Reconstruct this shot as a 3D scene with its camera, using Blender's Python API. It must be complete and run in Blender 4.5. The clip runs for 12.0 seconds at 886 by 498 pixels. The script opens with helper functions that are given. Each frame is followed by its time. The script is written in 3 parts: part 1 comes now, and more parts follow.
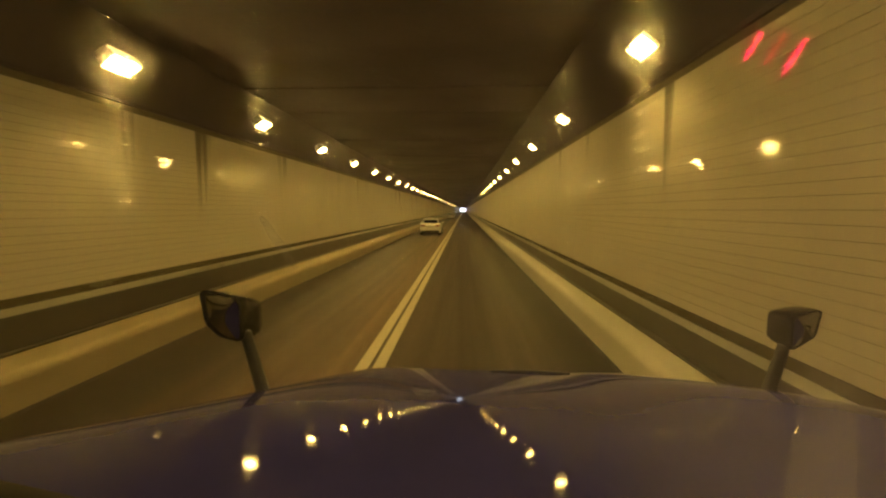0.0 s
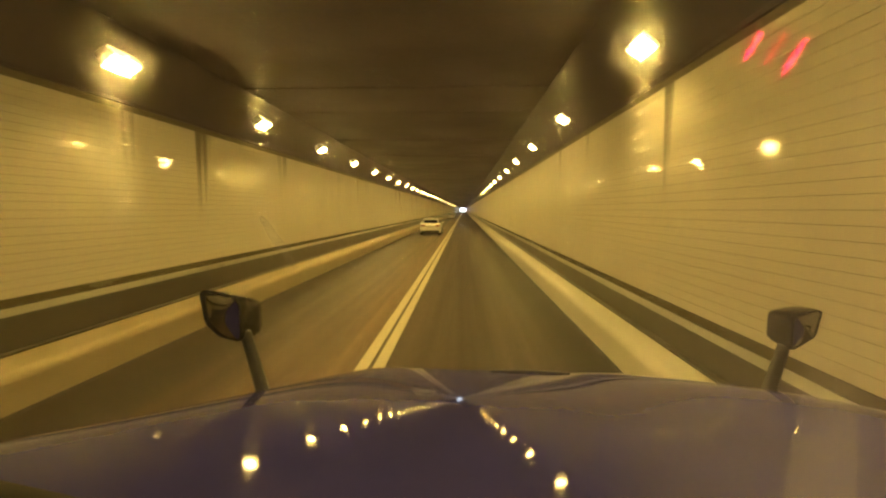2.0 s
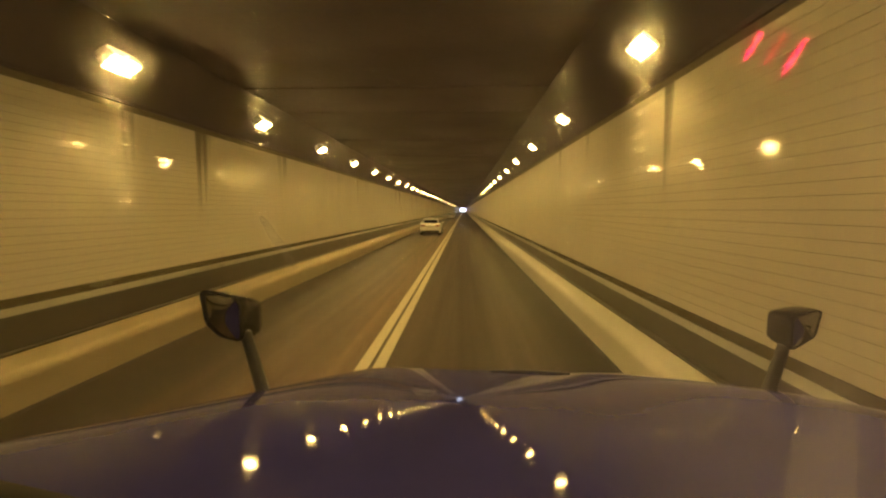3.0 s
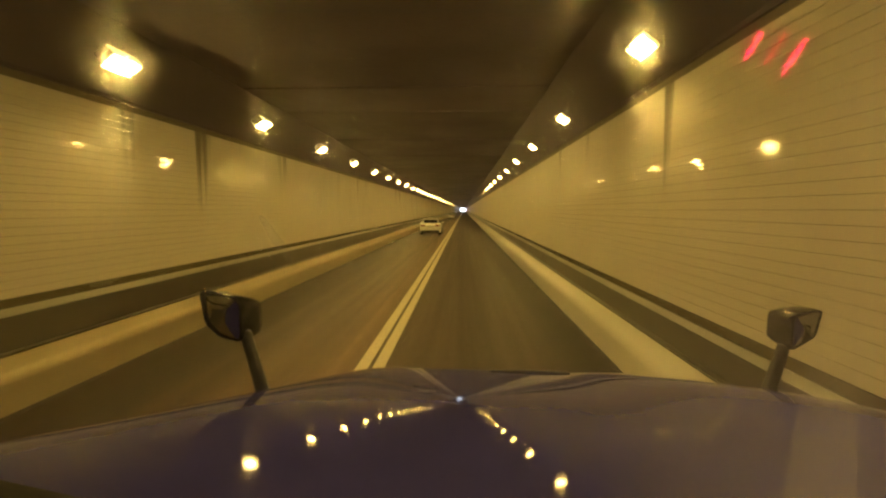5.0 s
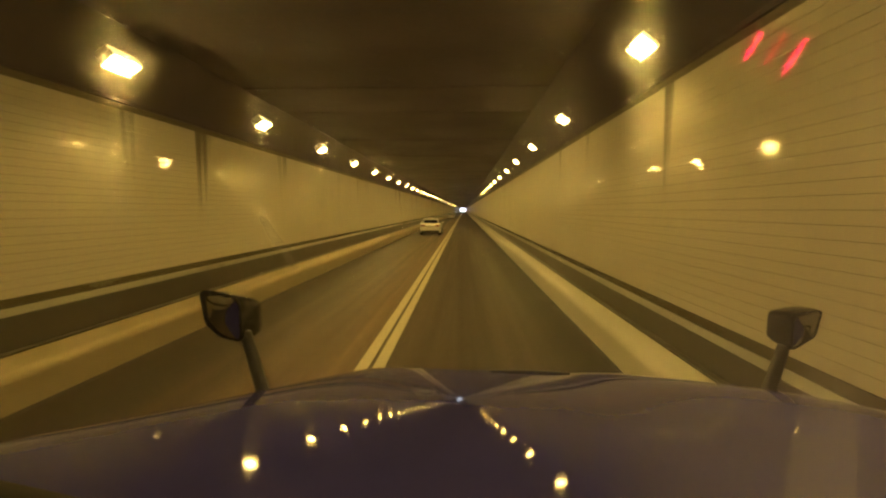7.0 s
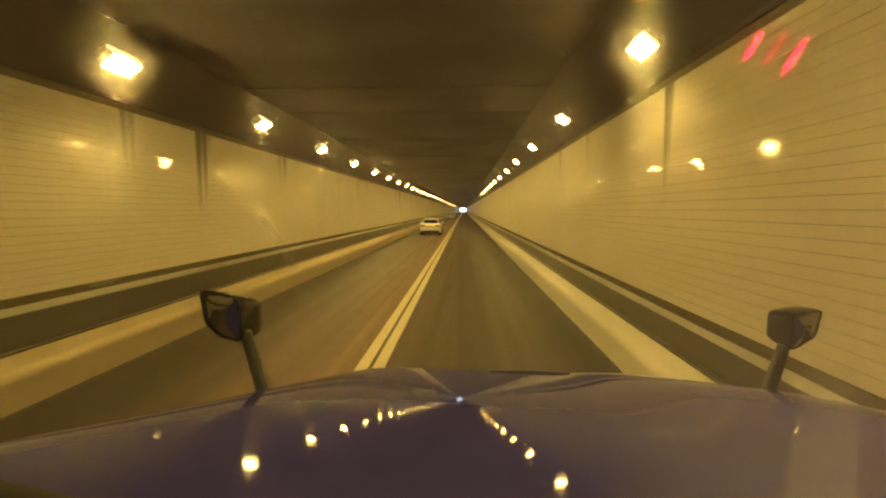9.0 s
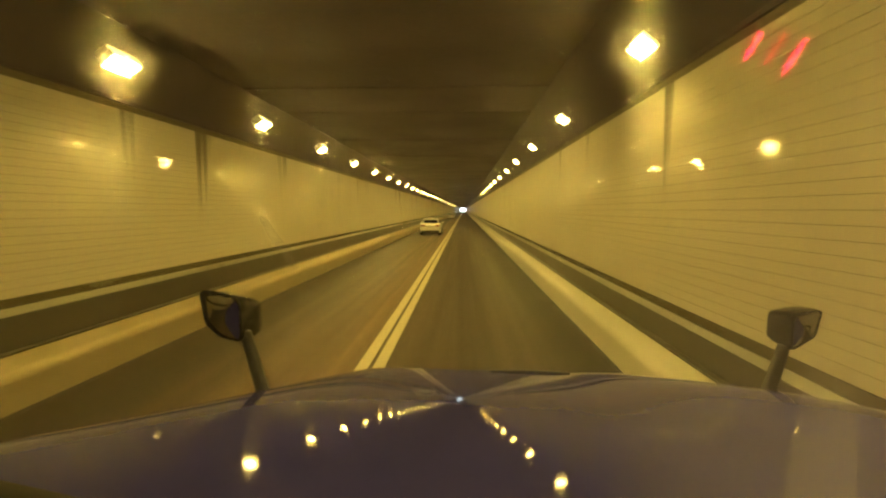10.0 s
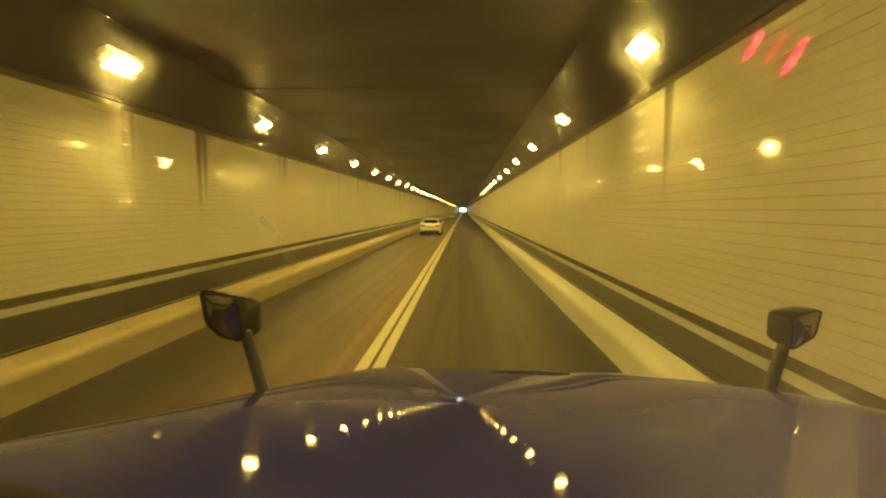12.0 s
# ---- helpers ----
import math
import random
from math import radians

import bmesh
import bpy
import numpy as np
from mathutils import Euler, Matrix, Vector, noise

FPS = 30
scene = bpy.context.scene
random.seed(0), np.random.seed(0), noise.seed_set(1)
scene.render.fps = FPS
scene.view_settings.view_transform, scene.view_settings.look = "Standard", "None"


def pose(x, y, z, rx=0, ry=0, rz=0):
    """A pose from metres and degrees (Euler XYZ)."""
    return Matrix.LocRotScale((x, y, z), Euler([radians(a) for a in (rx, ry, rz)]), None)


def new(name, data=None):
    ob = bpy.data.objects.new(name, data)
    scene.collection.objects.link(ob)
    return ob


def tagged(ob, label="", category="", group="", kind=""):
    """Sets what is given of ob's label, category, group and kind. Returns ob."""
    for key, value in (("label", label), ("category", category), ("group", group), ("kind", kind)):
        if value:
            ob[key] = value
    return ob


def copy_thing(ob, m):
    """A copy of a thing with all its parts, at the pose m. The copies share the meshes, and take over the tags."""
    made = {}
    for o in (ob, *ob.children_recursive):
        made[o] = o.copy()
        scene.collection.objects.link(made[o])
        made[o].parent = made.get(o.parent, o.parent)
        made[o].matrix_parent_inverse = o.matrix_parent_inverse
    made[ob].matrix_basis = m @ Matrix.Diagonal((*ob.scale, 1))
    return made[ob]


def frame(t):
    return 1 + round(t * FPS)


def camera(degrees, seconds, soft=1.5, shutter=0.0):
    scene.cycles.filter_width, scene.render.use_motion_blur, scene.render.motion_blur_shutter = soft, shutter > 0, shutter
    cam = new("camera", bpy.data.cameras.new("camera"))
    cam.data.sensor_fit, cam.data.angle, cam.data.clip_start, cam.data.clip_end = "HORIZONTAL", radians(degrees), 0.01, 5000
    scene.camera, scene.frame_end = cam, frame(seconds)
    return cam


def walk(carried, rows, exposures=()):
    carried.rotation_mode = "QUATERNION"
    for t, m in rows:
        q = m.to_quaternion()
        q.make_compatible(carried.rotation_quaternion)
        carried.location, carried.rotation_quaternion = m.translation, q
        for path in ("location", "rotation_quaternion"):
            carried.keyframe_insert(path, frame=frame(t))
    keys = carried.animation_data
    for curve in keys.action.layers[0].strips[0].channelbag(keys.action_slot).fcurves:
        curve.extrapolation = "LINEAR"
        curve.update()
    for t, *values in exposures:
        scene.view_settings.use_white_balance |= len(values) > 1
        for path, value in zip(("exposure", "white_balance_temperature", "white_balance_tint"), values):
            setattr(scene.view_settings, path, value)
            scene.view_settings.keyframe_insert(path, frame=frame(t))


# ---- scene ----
# ---- camera: mounted behind the windscreen of a truck, shaken a little by the road ----
cam = camera(86.0, 12.0, soft=2.3)
EYE = (0.0, 0.0, 2.25)
TILT, TURN = -4.70, 2.50
SHAKE = ((0.0, 0.0), (0.5, 0.2), (1.0, -0.12), (1.5, 0.0), (2.0, 0.0), (2.5, 0.0), (3.0, 0.0), (3.5, -0.08),
         (5.5, 0.0), (6.0, 0.0), (6.5, 0.0), (7.0, 0.0), (9.0, 0.0), (9.5, 0.0), (10.0, 0.0), (10.5, 0.0),
         (11.0, 0.0), (11.5, 0.12), (12.0, 0.0))
GAIN = ((0.0, -0.54, 6365, 18), (0.5, -0.09, 5999, 24), (1.0, 0.07, 6076, 22), (1.5, -0.23, 6115, 23),
        (2.0, 0.25, 6211, 14), (2.5, 0.34, 6115, 5), (3.0, -0.13, 5922, 26), (3.5, -0.18, 6365, 17),
        (5.5, -0.23, 6307, 15), (6.0, 0.13, 6115, 5), (6.5, 0.22, 6211, 0), (7.0, -0.39, 6403, 16),
        (9.0, 0.19, 6269, 15), (9.5, 0.12, 6115, 23), (10.0, 0.17, 6596, 0), (10.5, 0.2, 6346, -1),
        (11.0, 0.14, 6403, 8), (11.5, -0.06, 6269, 16), (12.0, 0.32, 6500, -4))     # seconds, stops, kelvin, tint
walk(cam, [(t, pose(*EYE, 90 + TILT + d, 0, TURN)) for t, d in SHAKE],
     exposures=GAIN)

# ---- daylight beyond the far portal ----
SUN_UP, SUN_TURN = radians(35), radians(200)
world = bpy.data.worlds.new("sky")
scene.world = world
world.use_nodes = True
sky = world.node_tree.nodes.new("ShaderNodeTexSky")
sky.sky_type, sky.sun_disc, sky.sun_elevation, sky.sun_rotation = "NISHITA", False, SUN_UP, SUN_TURN
back = world.node_tree.nodes["Background"]
back.inputs["Strength"].default_value = 0.15
world.node_tree.links.new(sky.outputs[0], back.inputs["Color"])
sun_data = bpy.data.lights.new("sun", "SUN")
sun_data.energy, sun_data.angle, sun_data.color = 3.0, radians(0.5), (1, 0.95, 0.88)
sun = new("sun", sun_data)
sun.matrix_world = pose(0, 0, 60, 55, 0, 160)

LAMP_POWER = {-1: 362.0, 1: 276.0}    # the row on each side
LAMP_COLOUR = (1.0, 0.655, 0.14)

# ---- sizes ----
Y0, Y1 = -50.0, 760.0            # the tunnel's ends along the road
XL, XR = -5.70, 2.73             # faces of the side walls
KL, KR = -4.98, 2.21             # kerb faces of the raised walkways
WALK_TOP = 0.44
WALL_TOP, CEILING = 4.02, 4.85
HAUNCH = 0.95
MID = -1.33                      # the double line
PITCH = 0.111                    # one course of tiles
TILE_Z0 = 1.028                  # where the tiles begin on the right; one course higher on the left
LAMP_STEP = 5.0


# ---- materials ----
def material(name, colour, rough=0.5, metal=0.0, vary=0.25, size=1.5, grain=0.12, grain_size=60, bump=0.15,
             stretch=(1, 1, 1), coat=0.0, per_piece=0.0, rough_vary=0.15, emit=None, power=0.0, gloss=0.5, seep=0.0, bands=0.0, dirt=None, glaze=None):
    """Colour with stains and grain at two scales, uneven gloss and fine relief."""
    m = bpy.data.materials.new(name)
    m.use_nodes = True
    t = m.node_tree
    b = t.nodes["Principled BSDF"]
    mp = t.nodes.new("ShaderNodeMapping")
    mp.inputs["Scale"].default_value = stretch
    geo = t.nodes.new("ShaderNodeNewGeometry")
    t.links.new(geo.outputs["Position"], mp.inputs["Vector"])
    big = t.nodes.new("ShaderNodeTexNoise")
    big.inputs["Scale"].default_value, big.inputs["Detail"].default_value = size, 5
    fine = t.nodes.new("ShaderNodeTexNoise")
    fine.inputs["Scale"].default_value, fine.inputs["Detail"].default_value = grain_size, 3
    for n in (big, fine):
        t.links.new(mp.outputs[0], n.inputs["Vector"])

    def maths(op, a, c):
        n = t.nodes.new("ShaderNodeMath")
        n.operation = op
        for i, v in enumerate((a, c)):
            if isinstance(v, (int, float)):
                n.inputs[i].default_value = v
            else:
                t.links.new(v, n.inputs[i])
        return n.outputs[0]

    shade = maths("ADD", maths("MULTIPLY", maths("SUBTRACT", big.outputs[0], 0.5), 2 * vary),
                  maths("MULTIPLY", maths("SUBTRACT", fine.outputs[0], 0.5), 2 * grain))
    if per_piece:
        info = t.nodes.new("ShaderNodeObjectInfo")
        shade = maths("ADD", shade, maths("MULTIPLY", maths("SUBTRACT", info.outputs["Random"], 0.5), 2 * per_piece))
    shade = maths("ADD", shade, 1.0)
    if seep:
        # dark seepage runs down from the wall's top here and there, longest where the leak is strongest
        run = t.nodes.new("ShaderNodeMapping")
        run.inputs["Scale"].default_value = (0.3, 0.34, 0.012)
        t.links.new(geo.outputs["Position"], run.inputs["Vector"])
        wet = t.nodes.new("ShaderNodeTexNoise")
        wet.inputs["Scale"].default_value, wet.inputs["Detail"].default_value, wet.inputs["Roughness"].default_value = 2.4, 4, 0.6
        t.links.new(run.outputs[0], wet.inputs["Vector"])
        rise = t.nodes.new("ShaderNodeSeparateXYZ")
        t.links.new(geo.outputs["Position"], rise.inputs[0])
        mask = t.nodes.new("ShaderNodeMapRange")
        mask.interpolation_type = "SMOOTHSTEP"
        mask.inputs["From Min"].default_value, mask.inputs["From Max"].default_value = 0.55, 0.64
        mask.inputs["To Min"].default_value, mask.inputs["To Max"].default_value = 1.0, 1.0 - seep
        t.links.new(maths("ADD", wet.outputs[0], maths("MULTIPLY", maths("SUBTRACT", rise.outputs[2], WALL_TOP), 0.045)), mask.inputs["Value"])
        shade = maths("MULTIPLY", shade, mask.outputs[0])
    if bands:
        # wear and oil drawn out along the lanes
        lane = t.nodes.new("ShaderNodeMapping")
        lane.inputs["Scale"].default_value = (1.0, 0.012, 0.0)
        t.links.new(geo.outputs["Position"], lane.inputs["Vector"])
        for scale, amount in ((1.3, bands), (5.0, bands * 0.6)):
            wear = t.nodes.new("ShaderNodeTexNoise")
            wear.inputs["Scale"].default_value, wear.inputs["Detail"].default_value = scale, 3
            t.links.new(lane.outputs[0], wear.inputs["Vector"])
            shade = maths("MULTIPLY", shade, maths("ADD", maths("MULTIPLY", maths("SUBTRACT", wear.outputs[0], 0.5), 4 * amount), 1.0))
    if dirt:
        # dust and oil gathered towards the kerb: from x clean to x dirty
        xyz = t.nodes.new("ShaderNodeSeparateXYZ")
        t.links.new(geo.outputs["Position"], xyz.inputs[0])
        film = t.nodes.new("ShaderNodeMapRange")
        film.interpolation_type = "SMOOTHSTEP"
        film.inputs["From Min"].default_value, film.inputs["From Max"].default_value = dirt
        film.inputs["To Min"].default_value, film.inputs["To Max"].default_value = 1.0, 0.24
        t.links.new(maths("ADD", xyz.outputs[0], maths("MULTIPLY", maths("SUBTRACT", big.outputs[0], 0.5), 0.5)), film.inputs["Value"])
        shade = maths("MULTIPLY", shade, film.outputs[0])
    mix = t.nodes.new("ShaderNodeVectorMath")
    mix.operation = "SCALE"
    mix.inputs[0].default_value = colour
    t.links.new(shade, mix.inputs["Scale"])
    t.links.new(mix.outputs[0], b.inputs["Base Color"])
    t.links.new(maths("ADD", maths("MULTIPLY", maths("SUBTRACT", big.outputs[0], 0.5), rough_vary), rough), b.inputs["Roughness"])
    b.inputs["Metallic"].default_value = metal
    b.inputs["Specular IOR Level"].default_value = gloss
    b.inputs["Coat Weight"].default_value = coat
    b.inputs["Coat Roughness"].default_value = 0.02
    if bump:
        n = t.nodes.new("ShaderNodeBump")
        n.inputs["Strength"].default_value, n.inputs["Distance"].default_value = bump, 0.01
        t.links.new(fine.outputs[0], n.inputs["Height"])
        t.links.new(n.outputs[0], b.inputs["Normal"])
    if emit:
        b.inputs["Emission Color"].default_value = (*emit, 1)
        b.inputs["Emission Strength"].default_value = power
    if glaze:
        # a thin dulled glaze over the body colour, patchy where dust lies on it; no tile is set quite true
        shine, blend = t.nodes.new("ShaderNodeBsdfGlossy"), t.nodes.new("ShaderNodeMixShader")
        shine.inputs["Roughness"].default_value = glaze[1]
        place, spot, set_in, wobble = (t.nodes.new(n) for n in ("ShaderNodeSeparateXYZ", "ShaderNodeCombineXYZ", "ShaderNodeTexNoise", "ShaderNodeCombineXYZ"))
        t.links.new(geo.outputs["Position"], place.inputs[0])
        t.links.new(maths("MULTIPLY", place.outputs[0], 3.0), spot.inputs[0])
        t.links.new(maths("MULTIPLY", place.outputs[1], 0.45), spot.inputs[1])
        t.links.new(maths("MULTIPLY", maths("FLOOR", maths("DIVIDE", maths("SUBTRACT", place.outputs[2], TILE_Z0), PITCH), 0), 7.3), spot.inputs[2])
        set_in.inputs["Scale"].default_value, set_in.inputs["Detail"].default_value = 1.0, 1
        t.links.new(spot.outputs[0], set_in.inputs["Vector"])
        t.links.new(maths("MULTIPLY", maths("SUBTRACT", set_in.outputs[0], 0.5), glaze[2]), wobble.inputs[2])
        true = t.nodes.new("ShaderNodeVectorMath")
        t.links.new(geo.outputs["Normal"], true.inputs[0])
        t.links.new(wobble.outputs[0], true.inputs[1])
        t.links.new(true.outputs[0], shine.inputs["Normal"])
        t.links.new(maths("MULTIPLY", big.outputs[0], glaze[0]), blend.inputs[0])
        t.links.new(b.outputs[0], blend.inputs[1])
        t.links.new(shine.outputs[0], blend.inputs[2])
        t.links.new(blend.outputs[0], t.nodes["Material Output"].inputs["Surface"])
    return m


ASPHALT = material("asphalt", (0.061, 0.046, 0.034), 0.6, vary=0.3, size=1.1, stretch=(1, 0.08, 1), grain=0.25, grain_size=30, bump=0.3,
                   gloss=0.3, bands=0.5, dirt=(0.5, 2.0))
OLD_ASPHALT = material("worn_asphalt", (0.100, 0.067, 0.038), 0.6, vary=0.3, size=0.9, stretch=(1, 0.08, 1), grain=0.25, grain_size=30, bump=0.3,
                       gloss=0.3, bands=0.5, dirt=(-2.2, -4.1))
GUTTER = material("gutter_dirt", (0.045, 0.042, 0.038), 0.8, vary=0.5, size=1.5, stretch=(1, 0.1, 1), grain=0.3, grain_size=20, bump=0.3)
YELLOW = material("yellow_road_paint", (0.55, 0.50, 0.34), 0.5, vary=0.25, size=2, grain=0.2, stretch=(1, 0.2, 1))
# the truck's headlamp spill is put into the right kerb's paler colour
HEADLIT_CONCRETE = material("headlit_kerb_concrete", (0.62, 0.595, 0.51), 0.7, vary=0.22, size=0.8, stretch=(1, 0.15, 1), grain=0.12, grain_size=25)
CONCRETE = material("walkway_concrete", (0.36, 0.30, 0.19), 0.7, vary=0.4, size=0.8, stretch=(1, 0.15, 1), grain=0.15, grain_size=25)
HAUNCH_SOOT = material("sooty_haunch", (0.072, 0.060, 0.076), 0.85, vary=0.4, size=0.6, grain=0.2, grain_size=12, bump=0.2)
# strong blotches mix soot with lamp-lit patches put into the colour
LIT_SOOT = material("sooty_concrete_lit_patches", (0.088, 0.072, 0.092), 0.8, vary=0.85, size=0.45, grain=0.2, grain_size=12, bump=0.3)
TILE = material("glazed_cream_tile", (0.66, 0.62, 0.52), 0.5, vary=0.2, size=0.4, stretch=(1, 1.1, 0.16), grain=0.03, grain_size=14,
                bump=0.03, rough_vary=0.03, gloss=0.0, seep=0.66, glaze=(0.13, 0.06, 0.095))
GROUT = material("dark_grout", (0.15, 0.125, 0.095), 0.85, vary=0.3, size=1)
STRIPE = material("dark_green_tile", (0.105, 0.098, 0.058), 0.25, vary=0.2, size=0.8, stretch=(1, 0.3, 1))
LIGHT_BAND = material("pale_tile_band", (0.5, 0.5, 0.45), 0.3, vary=0.15, size=0.8, stretch=(1, 0.3, 1))
BASE_BAND = material("dark_wall_base", (0.068, 0.062, 0.050), 0.35, vary=0.35, size=0.7, stretch=(1, 0.2, 1))
HOUSING = material("grey_lamp_housing", (0.25, 0.24, 0.22), 0.5, 0.3, vary=0.2, size=4)
DEAD = material("unlit_lamp_lens", (0.3, 0.3, 0.27), 0.3, vary=0.2, size=5)
GLOW = {side: material("sodium_lamp_lens", (0.8, 0.8, 0.75), 0.3, vary=0.02, bump=0, emit=LAMP_COLOUR, power=LAMP_POWER[side]) for side in (-1, 1)}
PAINT = material("blue_truck_paint", (0.036, 0.034, 0.18), 0.045, 0.0, vary=0.25, size=3, grain=0.1, bump=0.0, rough_vary=0.0, gloss=0.072)
BLACK = material("black_plastic", (0.018, 0.018, 0.018), 0.4, vary=0.2, size=6, bump=0.1)
BLACK_GLOSS = material("black_gloss_plastic", (0.010, 0.010, 0.011), 0.16, vary=0.2, size=6, bump=0.02, gloss=0.16)
MIRROR = material("mirror_glass", (0.27, 0.27, 0.27), 0.03, 1.0, vary=0.03, bump=0, rough_vary=0.02)
RUBBER = material("tyre_rubber", (0.014, 0.014, 0.014), 0.85, vary=0.2, size=8, gloss=0.1)
WHITE = material("white_car_paint", (0.8, 0.79, 0.76), 0.3, vary=0.03, size=2, grain=0.02, bump=0.0, coat=0.8)
GLASS = material("dark_car_glass", (0.012, 0.012, 0.014), 0.06, vary=0.1, bump=0, coat=0.5)
RED = material("red_tail_lens", (0.22, 0.02, 0.02), 0.2, vary=0.1, bump=0.05)
ALLOY = material("wheel_alloy", (0.5, 0.5, 0.5), 0.3, 0.9, vary=0.1)
PLATE = material("plate_enamel", (0.6, 0.6, 0.55), 0.4, vary=0.05)
HAZE = material("bright_hazy_distance", (0.8, 0.85, 0.9), 1.0, vary=0.05, size=0.05, bump=0, emit=(0.78, 0.88, 1.0), power=8.0)
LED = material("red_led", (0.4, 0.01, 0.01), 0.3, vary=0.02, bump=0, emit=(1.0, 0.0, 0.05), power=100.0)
GHOST_LED = material("ghost_red_led", (0.3, 0.01, 0.01), 0.3, vary=0.02, bump=0, emit=(1.0, 0.0, 0.05), power=20.0)
GRASS = material("grassy_ground", (0.06, 0.09, 0.03), 0.9, vary=0.4, size=0.2)


# ---- mesh helpers ----
def mesh_object(name, bm, mat, parent=None, smooth=False):
    me = bpy.data.meshes.new(name)
    bmesh.ops.recalc_face_normals(bm, faces=bm.faces)
    bm.to_mesh(me)
    bm.free()
    me.materials.append(mat)
    if smooth:
        me.polygons.foreach_set("use_smooth", [True] * len(me.polygons))
    ob = new(name, me)
    ob.parent = parent
    return ob


def part(name, bm, mat, parent, label="", smooth=False):
    ob = mesh_object(name, bm, mat, parent, smooth)
    return tagged(ob, label) if label else ob


def empty(name, x, y, z):
    ob = new(name)
    ob.location = (x, y, z)
    return ob


def box(x0, x1, y0, y1, z0, z1, bevel=0.0, bm=None, segments=2):
    bm = bm or bmesh.new()
    m = Matrix.Translation(((x0 + x1) / 2, (y0 + y1) / 2, (z0 + z1) / 2)) @ Matrix.Diagonal((x1 - x0, y1 - y0, z1 - z0, 1))
    made = bmesh.ops.create_cube(bm, size=1.0, matrix=m)
    if bevel:
        edges = {e for v in made["verts"] for e in v.link_edges}
        bmesh.ops.bevel(bm, geom=list(edges), offset=bevel, segments=segments, affect="EDGES", profile=0.5)
    return bm


def prism(outline, y0, y1, bm=None):
    """An outline in x and z, drawn out along y."""
    bm = bm or bmesh.new()
    a = [bm.verts.new((x, y0, z)) for x, z in outline]
    b = [bm.verts.new((x, y1, z)) for x, z in outline]
    n = len(outline)
    bm.faces.new(a)
    bm.faces.new(b[::-1])
    for i in range(n):
        bm.faces.new((a[i], a[(i + 1) % n], b[(i + 1) % n], b[i]))
    return bm


def loft(rings, bm=None, caps=True):
    bm = bm or bmesh.new()
    rows = [[bm.verts.new(p) for p in ring] for ring in rings]
    n = len(rows[0])
    for a, b in zip(rows, rows[1:]):
        for i in range(n):
            bm.faces.new((a[i], a[(i + 1) % n], b[(i + 1) % n], b[i]))
    if caps:
        bm.faces.new(rows[0])
        bm.faces.new(rows[-1][::-1])
    return bm


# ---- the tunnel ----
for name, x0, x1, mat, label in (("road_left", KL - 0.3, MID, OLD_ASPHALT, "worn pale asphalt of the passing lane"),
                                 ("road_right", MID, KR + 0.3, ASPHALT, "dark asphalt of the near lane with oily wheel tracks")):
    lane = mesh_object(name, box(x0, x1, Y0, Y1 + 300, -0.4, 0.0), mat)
    tagged(lane, label, "road", kind="structure")
for name, x0, x1 in (("gutter_left", KL - 0.05, KL + 0.12), ("gutter_right", KR - 0.10, KR + 0.05)):
    strip = mesh_object(name, box(x0, x1, Y0, Y1, -0.02, 0.004), GUTTER)
    tagged(strip, "dirty dark gutter along the kerb", "gutter", kind="structure")
for dx, w in ((-0.118, 0.085), (0.118, 0.085)):
    line = mesh_object("road_line", box(MID + dx - w, MID + dx + w, Y0, Y1, -0.01, 0.005), YELLOW)
    tagged(line, "worn yellow painted centre line on the asphalt", "road marking", "double centre line", "structure")

ground = mesh_object("ground", box(-1500, 1500, Y1 + 0.5, Y1 + 3000, -0.9, -0.06), GRASS)
tagged(ground, "green open land beyond the far portal", "ground", kind="structure")

backdrop = mesh_object("backdrop", box(-60, 60, Y1 + 180, Y1 + 181, -0.05, 40), HAZE)
tagged(backdrop, "bright hazy daylight beyond the far portal", "backdrop", kind="structure")


def walkway(name, face, wall, side, mat):
    """A raised kerb walk in cast lengths with narrow joints; side: -1 to the left, 1 to the right."""
    bm = bmesh.new()
    y = Y0
    while y < 160:
        x = [(face, -0.05), (face + side * 0.03, WALK_TOP - 0.16)]
        x += [(face + side * (0.03 + 0.13 * (1 - math.cos(a))), WALK_TOP - 0.15 * (1 - math.sin(a)))
              for a in [math.pi / 2 * k / 6 for k in range(1, 7)]]
        x += [(wall, WALK_TOP + 0.01), (wall, -0.05)]
        prism(x, y + 0.006, y + 5.994, bm)
        y += 6
    prism(x, y + 0.006, Y1, bm)
    ob = mesh_object(name, bm, mat)
    return tagged(ob, "pale stained concrete kerb walk along the tunnel wall", "walkway", kind="structure")


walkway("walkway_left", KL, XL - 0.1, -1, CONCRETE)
walkway("walkway_right", KR, XR + 0.1, 1, HEADLIT_CONCRETE)


